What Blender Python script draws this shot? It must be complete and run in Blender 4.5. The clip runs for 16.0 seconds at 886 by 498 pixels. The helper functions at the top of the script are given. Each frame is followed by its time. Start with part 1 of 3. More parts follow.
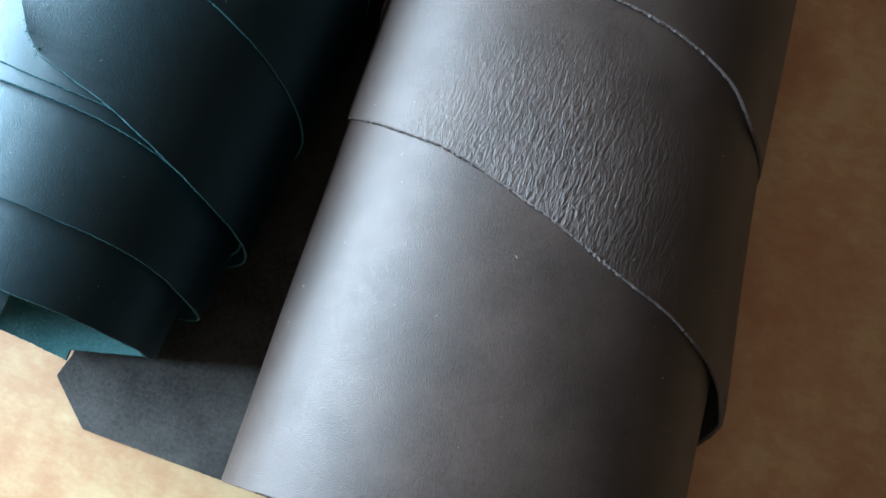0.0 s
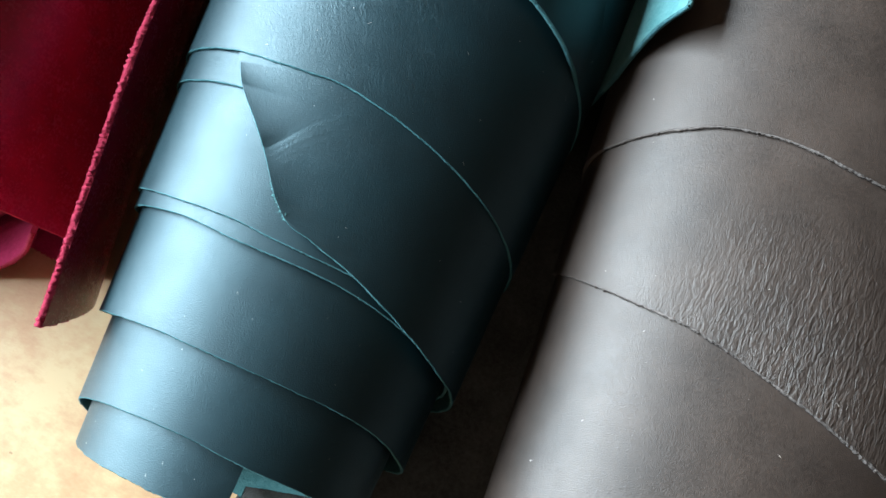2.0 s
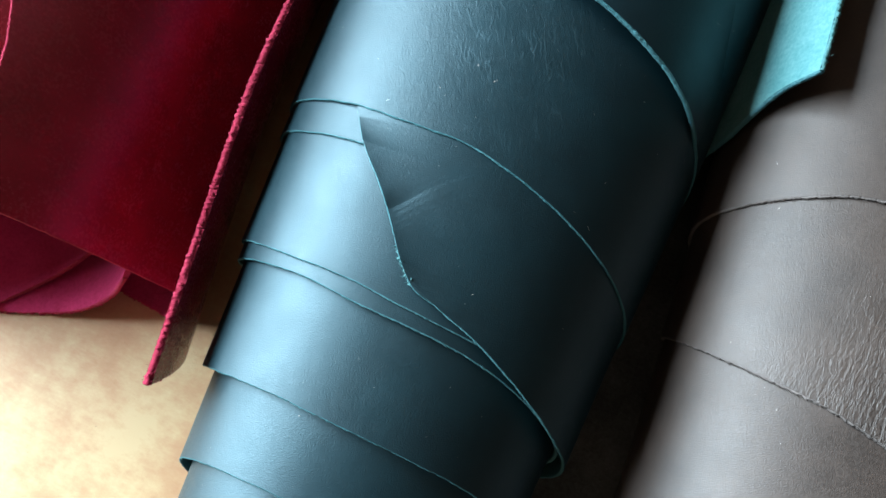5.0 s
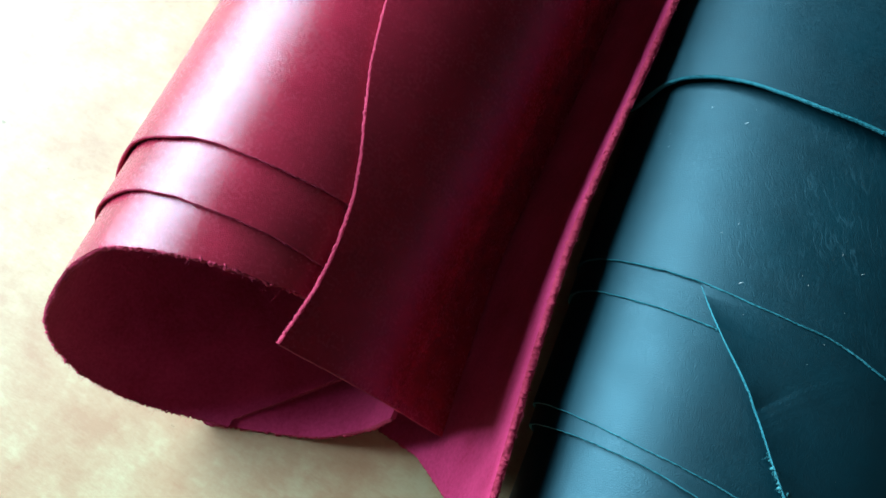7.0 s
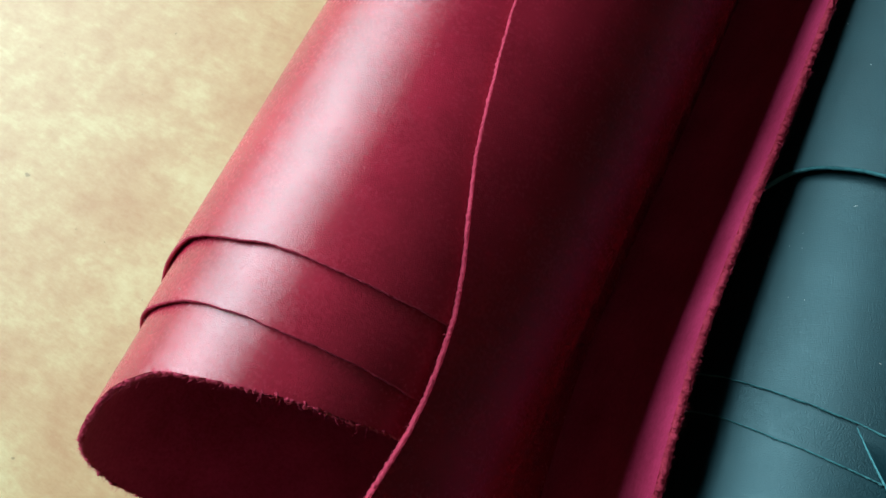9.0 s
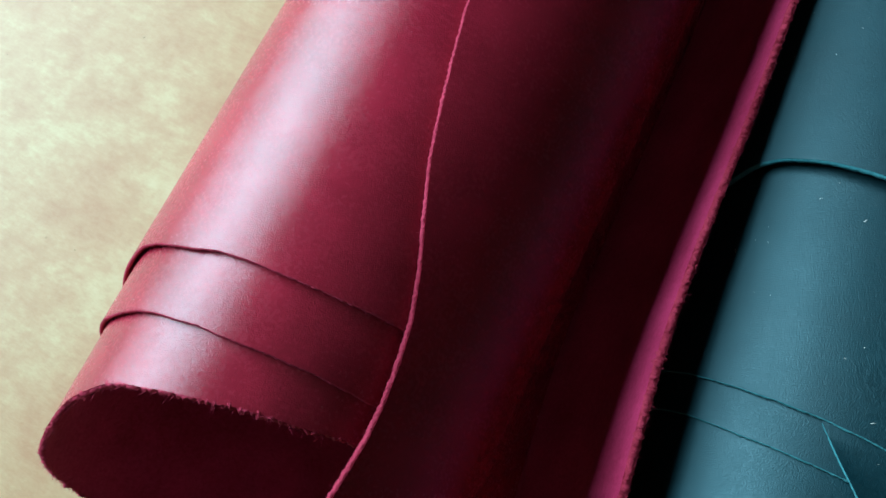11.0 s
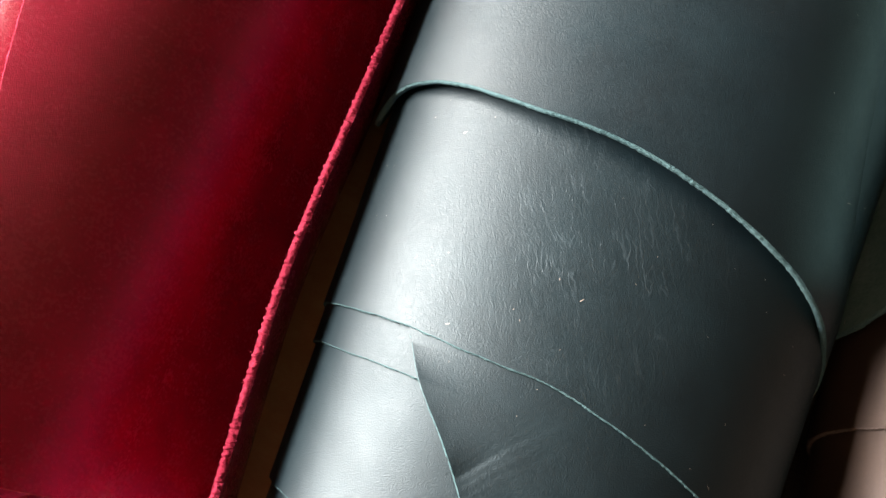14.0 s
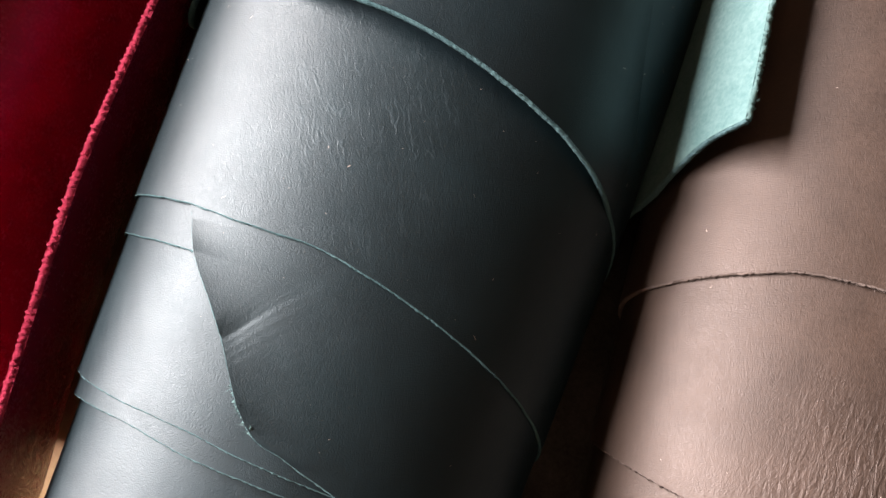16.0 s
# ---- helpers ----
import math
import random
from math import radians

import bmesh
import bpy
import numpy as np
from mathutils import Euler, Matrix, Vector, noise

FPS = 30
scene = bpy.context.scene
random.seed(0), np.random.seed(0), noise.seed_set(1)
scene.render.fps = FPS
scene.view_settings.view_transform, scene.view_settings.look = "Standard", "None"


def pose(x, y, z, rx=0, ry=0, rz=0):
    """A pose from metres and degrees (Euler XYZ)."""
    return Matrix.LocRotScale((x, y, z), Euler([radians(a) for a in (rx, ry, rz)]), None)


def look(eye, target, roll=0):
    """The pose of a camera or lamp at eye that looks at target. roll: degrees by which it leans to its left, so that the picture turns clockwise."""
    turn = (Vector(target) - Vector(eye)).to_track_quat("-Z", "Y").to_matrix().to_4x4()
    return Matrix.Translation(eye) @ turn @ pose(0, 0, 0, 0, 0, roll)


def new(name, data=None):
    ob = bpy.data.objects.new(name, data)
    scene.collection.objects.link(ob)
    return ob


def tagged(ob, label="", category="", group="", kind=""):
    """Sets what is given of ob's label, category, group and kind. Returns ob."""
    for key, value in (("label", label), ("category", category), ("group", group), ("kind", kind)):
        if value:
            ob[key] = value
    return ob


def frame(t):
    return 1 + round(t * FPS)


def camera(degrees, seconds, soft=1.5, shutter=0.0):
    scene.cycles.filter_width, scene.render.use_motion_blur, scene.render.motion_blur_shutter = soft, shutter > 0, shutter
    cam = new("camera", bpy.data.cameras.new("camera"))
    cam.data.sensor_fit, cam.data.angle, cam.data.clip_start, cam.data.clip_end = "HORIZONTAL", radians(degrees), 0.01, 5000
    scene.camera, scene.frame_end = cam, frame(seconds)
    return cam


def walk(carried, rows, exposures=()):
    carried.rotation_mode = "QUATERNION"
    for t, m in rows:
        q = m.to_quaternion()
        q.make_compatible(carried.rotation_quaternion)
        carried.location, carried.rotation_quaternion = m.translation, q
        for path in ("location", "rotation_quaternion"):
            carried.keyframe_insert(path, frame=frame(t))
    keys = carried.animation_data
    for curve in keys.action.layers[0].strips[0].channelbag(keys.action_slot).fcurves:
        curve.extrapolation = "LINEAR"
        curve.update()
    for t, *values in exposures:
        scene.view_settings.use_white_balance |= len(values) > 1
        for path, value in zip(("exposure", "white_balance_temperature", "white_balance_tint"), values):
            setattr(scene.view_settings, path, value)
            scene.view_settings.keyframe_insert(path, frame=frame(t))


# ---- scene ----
cam = camera(60.1, 16.0, soft=1.6)
METRES, EYE, TILT, LEAN, TURN = 0.44, 0.29, -77.0, 0.0, 20.0
ROWS = [
    (0.0, 0.0, 0.0, 0.0, 0.0, 0.0, -0.0),
    (0.5, -0.0327, 0.0025, 0.0215, 0.27, 0.68, -0.73),
    (1.0, -0.0652, 0.0044, 0.0427, 0.4, 1.12, -1.1),
    (1.5, -0.1055, 0.009, 0.0688, 0.39, 1.56, -1.47),
    (2.0, -0.149, 0.0133, 0.0906, 0.73, 2.16, -2.32),
    (2.5, -0.176, 0.0209, 0.1005, 0.77, 2.59, -3.05),
    (3.0, -0.1946, 0.0257, 0.1072, 0.79, 2.78, -3.31),
    (5.5, -0.2444, 0.027, 0.1277, 1.71, 3.7, -4.64),
    (6.0, -0.2956, 0.0249, 0.1495, 2.33, 4.44, -6.2),
    (6.5, -0.3684, 0.031, 0.1681, 3.14, 5.33, -7.72),
    (7.0, -0.4317, 0.0406, 0.1884, 2.72, 5.57, -8.72),
    (7.5, -0.4748, 0.0586, 0.2253, 2.62, 6.08, -9.59),
    (8.0, -0.5025, 0.0855, 0.244, 2.61, 6.12, -10.17),
    (10.5, -0.504, 0.1077, 0.2549, 2.59, 5.46, -9.53),
    (11.0, -0.4835, 0.1077, 0.2577, 2.72, 5.46, -8.81),
    (11.5, -0.4443, 0.1092, 0.2674, 2.69, 5.32, -7.76),
    (12.0, -0.3966, 0.1076, 0.269, 2.53, 5.96, -6.53),
    (12.5, -0.3506, 0.1074, 0.2677, 3.33, 6.42, -5.39),
    (13.0, -0.3129, 0.1062, 0.2659, 3.11, 6.51, -4.39),
    (13.5, -0.2905, 0.1106, 0.2555, 2.87, 5.98, -3.35),
    (14.0, -0.2592, 0.114, 0.2412, 3.09, 5.45, -2.67),
    (14.5, -0.2306, 0.1066, 0.2272, 2.48, 4.63, -2.09),
    (15.0, -0.2012, 0.1062, 0.2166, 2.38, 4.29, -1.33),
    (15.5, -0.1838, 0.1131, 0.2019, 1.87, 3.67, -0.59),
    (16.0, -0.1488, 0.1126, 0.189, 1.82, 3.26, 0.32),
]
EXPOSURES = [
    (0.0, 0.35, 5600, 6), (0.5, 0.35, 5650, 4), (1.0, 0.35, 5800, 2), (1.5, 0.4, 6150, 4), (2.0, 0.48, 6200, 6), (2.5, 0.52, 6200, 6), (3.0, 0.45, 6100, 6), (5.5, 0.4, 6000, 5),
    (6.0, 0.42, 5800, 5), (6.5, 0.36, 5650, 4), (7.0, -0.35, 4900, -14), (7.5, -0.72, 4600, -17), (8.0, -0.9, 5200, -10), (10.5, -1.0, 6200, -15), (11.0, -1.0, 5200, -16), (11.5, -0.9, 4600, -21), (12.0, -0.56, 4250, -26),
    (12.5, 0.45, 6200, 2), (13.0, 0.85, 8100, 24), (13.5, 0.85, 9100, 27), (14.0, 0.8, 9500, 36), (14.5, 0.65, 9500, 40), (15.0, 0.55, 9300, 41), (15.5, 0.5, 9200, 41), (16.0, 0.45, 9100, 40),
]
walk(cam, [(t, pose(0, 0, EYE, TILT, LEAN, TURN) @ pose(METRES * x, METRES * y, METRES * z, 90 + pitch, roll, yaw)) for t, x, y, z, yaw, pitch, roll in ROWS], EXPOSURES)

# ---- light ----
# an overcast sky outside and one tall window in the left wall, the room's only light
world = bpy.data.worlds.new("sky")
scene.world = world
world.use_nodes = True
wn = world.node_tree.nodes
sky = wn.new("ShaderNodeTexSky")
sky.sky_type, sky.sun_disc, sky.sun_elevation, sky.sun_rotation = "NISHITA", False, radians(35), radians(-60)
world.node_tree.links.new(sky.outputs[0], wn["Background"].inputs[0])
wn["Background"].inputs[1].default_value = 0.12
ROOM = (-1.3, 3.4, -1.6, 2.8, -0.75, 1.75)  # x0 x1 y0 y1 z0 z1
WIN = (-0.4, 0.8, 0.27, 1.02)  # y0 y1 z0 z1
lamp = bpy.data.lights.new("window_daylight", "AREA")
lamp.shape, lamp.size, lamp.size_y, lamp.energy, lamp.color = "RECTANGLE", WIN[1] - WIN[0], WIN[3] - WIN[2], 100.0, (0.84, 0.94, 1.0)
lamp_ob = new("window_daylight", lamp)
lamp_ob.matrix_world = look((ROOM[0] - 0.02, (WIN[0] + WIN[1]) / 2, (WIN[2] + WIN[3]) / 2), (2.0, (WIN[0] + WIN[1]) / 2, (WIN[2] + WIN[3]) / 2 - 0.6))


# ---- materials ----
def nodes_of(name):
    m = bpy.data.materials.new(name)
    m.use_nodes = True
    nt = m.node_tree
    return m, nt, nt.nodes["Principled BSDF"]


def node(nt, kind, ins=None, **props):
    n = nt.nodes.new(kind)
    for k, v in props.items():
        if k == "data_type":
            n.data_type = v
        elif k == "operation":
            n.operation = v
        elif k == "feature":
            n.feature = v
    for k, v in (ins or {}).items():
        if isinstance(v, bpy.types.NodeSocket):
            nt.links.new(v, n.inputs[k])
        else:
            n.inputs[k].default_value = v
    return n


def ramp(nt, fac, stops):
    r = nt.nodes.new("ShaderNodeValToRGB")
    nt.links.new(fac, r.inputs[0])
    el = r.color_ramp.elements
    while len(el) < len(stops):
        el.new(0.5)
    for e, (p, c) in zip(el, stops):
        e.position, e.color = p, (*c, 1)
    return r.outputs[0]


def coords(nt, scale=(1, 1, 1)):
    tc = nt.nodes.new("ShaderNodeTexCoord")
    mp = node(nt, "ShaderNodeMapping", {"Vector": tc.outputs["Object"], "Scale": scale})
    return mp.outputs[0]


def grey(v):
    return (v, v, v)


def leather(name, dark, light, sheen=(1, 1, 1), rough=(0.36, 0.5), grain=0.12, wrinkle=0.0, stretch=(420, 150, 420), centre=(0, 0, 0), reach=0.05, spec=0.5, pore=3400.0, streak=0.0, turn=0.0):
    """Grain side: pores, soft colour clouds, worn roughness; a patch of drawn creases where wrinkle > 0, pale broken crease lines where streak > 0."""
    m, nt, b = nodes_of(name)
    co = coords(nt)
    cloud = node(nt, "ShaderNodeTexNoise", {"Vector": co, "Scale": 34.0, "Detail": 6.0, "Roughness": 0.65})
    fine = node(nt, "ShaderNodeTexNoise", {"Vector": co, "Scale": 1100.0, "Detail": 3.0})
    f2 = node(nt, "ShaderNodeMath", {0: fine.outputs[0], 1: 0.3}, operation="MULTIPLY")
    mixf = node(nt, "ShaderNodeMath", {0: cloud.outputs[0], 1: 0.7, 2: f2.outputs[0]}, operation="MULTIPLY_ADD")
    colour = ramp(nt, mixf.outputs[0], [(0.34, dark), (0.66, light)])
    patch = node(nt, "ShaderNodeTexNoise", {"Vector": co, "Scale": 75.0, "Detail": 5.0, "Roughness": 0.6})
    f3 = node(nt, "ShaderNodeMath", {0: fine.outputs[0], 1: 0.55}, operation="MULTIPLY")
    pf = node(nt, "ShaderNodeMath", {0: patch.outputs[0], 1: 0.45, 2: f3.outputs[0]}, operation="MULTIPLY_ADD")
    rr = node(nt, "ShaderNodeMapRange", {"Value": pf.outputs[0], "From Min": 0.34, "From Max": 0.66, "To Min": rough[0], "To Max": rough[1]})
    nt.links.new(rr.outputs[0], b.inputs["Roughness"])
    b.inputs["Specular IOR Level"].default_value = spec
    b.inputs["Specular Tint"].default_value = (*sheen, 1)
    pores = node(nt, "ShaderNodeTexVoronoi", {"Vector": co, "Scale": pore})
    pebble = node(nt, "ShaderNodeTexNoise", {"Vector": co, "Scale": pore * 0.75, "Detail": 3.0})
    h2 = node(nt, "ShaderNodeMath", {0: pebble.outputs[0], 1: 0.25}, operation="MULTIPLY")
    hs = node(nt, "ShaderNodeMath", {0: pores.outputs[0], 1: -1.0, 2: h2.outputs[0]}, operation="MULTIPLY_ADD")
    last = node(nt, "ShaderNodeBump", {"Height": hs.outputs[0], "Strength": grain, "Distance": 0.0004})
    if wrinkle or streak:
        far = node(nt, "ShaderNodeVectorMath", {0: co, 1: centre}, operation="DISTANCE")
        wob = node(nt, "ShaderNodeTexNoise", {"Vector": co, "Scale": 60.0, "Detail": 2.0})
        wb = node(nt, "ShaderNodeMath", {0: wob.outputs[0], 1: 0.03, 2: far.outputs["Value"]}, operation="MULTIPLY_ADD")
        mk = node(nt, "ShaderNodeMapRange", {"Value": wb.outputs[0], "From Min": reach + 0.015, "From Max": 0.02, "To Min": 0.04, "To Max": 1.0})
        turned = node(nt, "ShaderNodeMapping", {"Vector": co, "Rotation": (0, 0, radians(turn))}).outputs[0]
    if wrinkle:
        drawn = node(nt, "ShaderNodeMapping", {"Vector": turned, "Scale": stretch})
        wr = node(nt, "ShaderNodeTexNoise", {"Vector": drawn.outputs[0], "Scale": 1.0, "Detail": 3.0, "Roughness": 0.6, "Distortion": 0.8})
        ws = node(nt, "ShaderNodeMath", {0: wr.outputs[0], 1: mk.outputs[0]}, operation="MULTIPLY")
        last = node(nt, "ShaderNodeBump", {"Height": ws.outputs[0], "Strength": wrinkle, "Distance": 0.0012, "Normal": last.outputs[0]})
    if streak:
        sway = node(nt, "ShaderNodeTexNoise", {"Vector": co, "Scale": 220.0, "Detail": 2.0})
        off = node(nt, "ShaderNodeVectorMath", {0: sway.outputs["Color"], 1: (0.003, 0.003, 0.003)}, operation="MULTIPLY")
        bent = node(nt, "ShaderNodeVectorMath", {0: turned, 1: off.outputs[0]}, operation="ADD")
        long = node(nt, "ShaderNodeMapping", {"Vector": bent.outputs[0], "Scale": (400, 46, 240)})
        waves = node(nt, "ShaderNodeTexNoise", {"Vector": long.outputs[0], "Scale": 1.0, "Detail": 1.0})
        mid = node(nt, "ShaderNodeMath", {0: waves.outputs[0], 1: 0.5}, operation="SUBTRACT")
        near = node(nt, "ShaderNodeMath", {0: mid.outputs[0]}, operation="ABSOLUTE")
        line = node(nt, "ShaderNodeMapRange", {"Value": near.outputs[0], "From Min": 0.034, "From Max": 0.002, "To Min": 0.0, "To Max": 1.0})
        gaps = node(nt, "ShaderNodeTexNoise", {"Vector": co, "Scale": 110.0, "Detail": 3.0})
        kept = node(nt, "ShaderNodeMapRange", {"Value": gaps.outputs[0], "From Min": 0.40, "From Max": 0.62, "To Min": 0.0, "To Max": 1.0})
        l1 = node(nt, "ShaderNodeMath", {0: line.outputs[0], 1: kept.outputs[0]}, operation="MULTIPLY")
        l2 = node(nt, "ShaderNodeMath", {0: l1.outputs[0], 1: mk.outputs[0]}, operation="MULTIPLY")
        l3 = node(nt, "ShaderNodeMath", {0: l2.outputs[0], 1: streak}, operation="MULTIPLY")
        worn = nt.nodes.new("ShaderNodeMix")
        worn.data_type = "RGBA"
        nt.links.new(l3.outputs[0], worn.inputs[0])
        nt.links.new(colour, worn.inputs[6])
        worn.inputs[7].default_value = (*[min(1.0, c * 3.0 + 0.035) for c in light], 1)
        colour = worn.outputs[2]
        last = node(nt, "ShaderNodeBump", {"Height": l2.outputs[0], "Strength": 0.16, "Distance": 0.0004, "Normal": last.outputs[0]})
    nt.links.new(colour, b.inputs["Base Color"])
    scuff = node(nt, "ShaderNodeTexNoise", {"Vector": co, "Scale": 18.0, "Detail": 3.0})
    last = node(nt, "ShaderNodeBump", {"Height": scuff.outputs[0], "Strength": 0.1, "Distance": 0.004, "Normal": last.outputs[0]})
    nt.links.new(last.outputs[0], b.inputs["Normal"])
    return m


def suede(name, dark, light, scale=700.0, bumpy=0.6):
    """Flesh side or raw cut edge: matt, fibrous."""
    m, nt, b = nodes_of(name)
    co = coords(nt)
    f1 = node(nt, "ShaderNodeTexNoise", {"Vector": co, "Scale": scale, "Detail": 6.0, "Roughness": 0.7})
    f2 = node(nt, "ShaderNodeTexNoise", {"Vector": co, "Scale": 45.0, "Detail": 3.0})
    f = node(nt, "ShaderNodeMath", {0: f1.outputs[0], 1: f2.outputs[0]}, operation="ADD")
    h = node(nt, "ShaderNodeMath", {0: f.outputs[0], 1: 0.5}, operation="MULTIPLY")
    nt.links.new(ramp(nt, h.outputs[0], [(0.36, dark), (0.64, light)]), b.inputs["Base Color"])
    b.inputs["Roughness"].default_value = 0.92
    b.inputs["Specular IOR Level"].default_value = 0.2
    bump = node(nt, "ShaderNodeBump", {"Height": f1.outputs[0], "Strength": bumpy, "Distance": 0.0008})
    nt.links.new(bump.outputs[0], b.inputs["Normal"])
    return m


def plain(name, dark, light, scale, rough):
    m, nt, b = nodes_of(name)
    n = node(nt, "ShaderNodeTexNoise", {"Vector": coords(nt), "Scale": scale, "Detail": 6.0})
    nt.links.new(ramp(nt, n.outputs[0], [(0.35, dark), (0.65, light)]), b.inputs["Base Color"])
    b.inputs["Roughness"].default_value = rough
    bump = node(nt, "ShaderNodeBump", {"Height": n.outputs[0], "Strength": 0.15, "Distance": 0.002})
    nt.links.new(bump.outputs[0], b.inputs["Normal"])
    return m


def tabletop_material():
    """Honey-tan board with cloudy mottling, faint long fibres and dark flecks."""
    m, nt, b = nodes_of("mottled_tan_board")
    co = coords(nt)
    big = node(nt, "ShaderNodeTexNoise", {"Vector": co, "Scale": 26.0, "Detail": 10.0, "Roughness": 0.68})
    mid = node(nt, "ShaderNodeTexNoise", {"Vector": coords(nt, (1.0, 2.2, 1.0)), "Scale": 150.0, "Detail": 5.0, "Roughness": 0.7})
    mid2 = node(nt, "ShaderNodeMath", {0: mid.outputs[0], 1: 0.24}, operation="MULTIPLY")
    f = node(nt, "ShaderNodeMath", {0: big.outputs[0], 1: 0.76}, operation="MULTIPLY_ADD")
    nt.links.new(mid2.outputs[0], f.inputs[2])
    col = ramp(nt, f.outputs[0], [(0.37, (0.42, 0.22, 0.105)), (0.49, (0.475, 0.295, 0.148)), (0.62, (0.55, 0.415, 0.222))])
    spots = node(nt, "ShaderNodeTexNoise", {"Vector": co, "Scale": 260.0, "Detail": 2.0, "Roughness": 0.5})
    sp = node(nt, "ShaderNodeMapRange", {"Value": spots.outputs[0], "From Min": 0.74, "From Max": 0.79, "To Min": 1.0, "To Max": 0.6})
    mul = nt.nodes.new("ShaderNodeMix")
    mul.data_type, mul.blend_type = "RGBA", "MULTIPLY"
    mul.inputs[0].default_value = 1.0
    nt.links.new(col, mul.inputs[6])
    nt.links.new(sp.outputs[0], mul.inputs[7])
    nt.links.new(mul.outputs[2], b.inputs["Base Color"])
    b.inputs["Roughness"].default_value = 0.55
    bump = node(nt, "ShaderNodeBump", {"Height": mid.outputs[0], "Strength": 0.25, "Distance": 0.0008})
    nt.links.new(bump.outputs[0], b.inputs["Normal"])
    return m


TEAL_DARK, TEAL_LIGHT = (0.0007, 0.0068, 0.0105), (0.002, 0.0150, 0.0215)
BROWN_DARK, BROWN_LIGHT = (0.019, 0.0133, 0.0108), (0.052, 0.037, 0.030)
TEAL = leather("teal_leather", TEAL_DARK, TEAL_LIGHT, sheen=(0.58, 0.88, 1.0), rough=(0.41, 0.54), grain=0.2, spec=0.64)
TEAL_CREASED = leather("creased_teal_leather", TEAL_DARK, TEAL_LIGHT, sheen=(0.58, 0.88, 1.0), rough=(0.41, 0.54), grain=0.2, spec=0.64, wrinkle=0.07, stretch=(900, 160, 900), centre=(-0.004, 0.03, 0.096), reach=0.04, streak=0.32, turn=-30.0)
TEAL_FLESH = suede("teal_suede", (0.04, 0.135, 0.145), (0.10, 0.225, 0.235))
TEAL_EDGE = suede("teal_cut_edge", (0.025, 0.09, 0.105), (0.085, 0.22, 0.25), 1500)
BROWN = leather("charcoal_brown_leather", BROWN_DARK, BROWN_LIGHT, rough=(0.45, 0.58), grain=0.22, spec=0.6)
BROWN_CREASED = leather("creased_brown_leather", BROWN_DARK, BROWN_LIGHT, rough=(0.46, 0.59), grain=0.2, spec=0.6, wrinkle=0.8, stretch=(900, 250, 960), centre=(0.006, -0.03, 0.088), reach=0.05, turn=2.0)
BROWN_FLESH = suede("charcoal_suede", (0.036, 0.037, 0.036), (0.098, 0.1, 0.096))
BROWN_EDGE = suede("charcoal_cut_edge", (0.06, 0.052, 0.049), (0.19, 0.168, 0.158), 1500)
RED = leather("crimson_leather", (0.19, 0.005, 0.02), (0.34, 0.012, 0.04), sheen=(1.0, 0.86, 0.93), rough=(0.21, 0.31), grain=0.2, spec=0.5)
RED_FLESH = suede("crimson_suede", (0.3, 0.012, 0.062), (0.5, 0.034, 0.13))
RED_EDGE = suede("crimson_cut_edge", (0.24, 0.011, 0.036), (0.52, 0.05, 0.11), 1500)
BOARD = tabletop_material()
PAINT = plain("dark_wall_paint", (0.05, 0.047, 0.043), (0.075, 0.07, 0.064), 3.0, 0.9)
# a reflector's tone, set by how far it lifts the shaded tabletop
CEILING = plain("ceiling_bounce_tan", (0.28, 0.186, 0.126), (0.32, 0.215, 0.149), 3.0, 0.9)
FLOORING = plain("dark_floor_boards", (0.07, 0.045, 0.03), (0.13, 0.085, 0.055), 9.0, 0.6)
WARM_WALL = plain("warm_wall_paint", (0.045, 0.034, 0.026), (0.06, 0.045, 0.034), 3.0, 0.9)
WHITE = plain("white_window_paint", (0.72, 0.71, 0.68), (0.82, 0.81, 0.79), 14.0, 0.45)
LINT = plain("pale_lint", (0.55, 0.5, 0.45), (0.75, 0.72, 0.68), 500.0, 0.9)


# ---- builders ----
def mesh_object(name, verts, faces, mats, slots=None, parent=None, base=(0, 0, 0), label="", smooth=True):
    me = bpy.data.meshes.new(name)
    v = np.asarray(verts, float) - np.asarray(base, float)
    me.from_pydata(v.tolist(), [], np.asarray(faces).tolist() if not isinstance(faces, list) else faces)
    for mt in mats:
        me.materials.append(mt)
    if slots is not None:
        me.polygons.foreach_set("material_index", np.asarray(slots, np.int32))
    me.polygons.foreach_set("use_smooth", np.full(len(me.polygons), smooth))
    me.update()
    ob = new(name, me)
    if parent is not None:
        ob.parent = parent
    if label:
        ob["label"] = label
    return ob


def box_mesh(name, lo, hi, mat, bevel=0.0, parent=None, base=(0, 0, 0)):
    bm = bmesh.new()
    bmesh.ops.create_cube(bm, size=1.0)
    for v in bm.verts:
        v.co = Vector([lo[i] + (hi[i] - lo[i]) * (v.co[i] + 0.5) - base[i] for i in range(3)])
    if bevel:
        bmesh.ops.bevel(bm, geom=bm.edges[:], offset=bevel, segments=2, affect="EDGES", profile=0.5)
    me = bpy.data.meshes.new(name)
    bm.to_mesh(me)
    bm.free()
    me.materials.append(mat)
    ob = new(name, me)
    if parent is not None:
        ob.parent = parent
    return ob


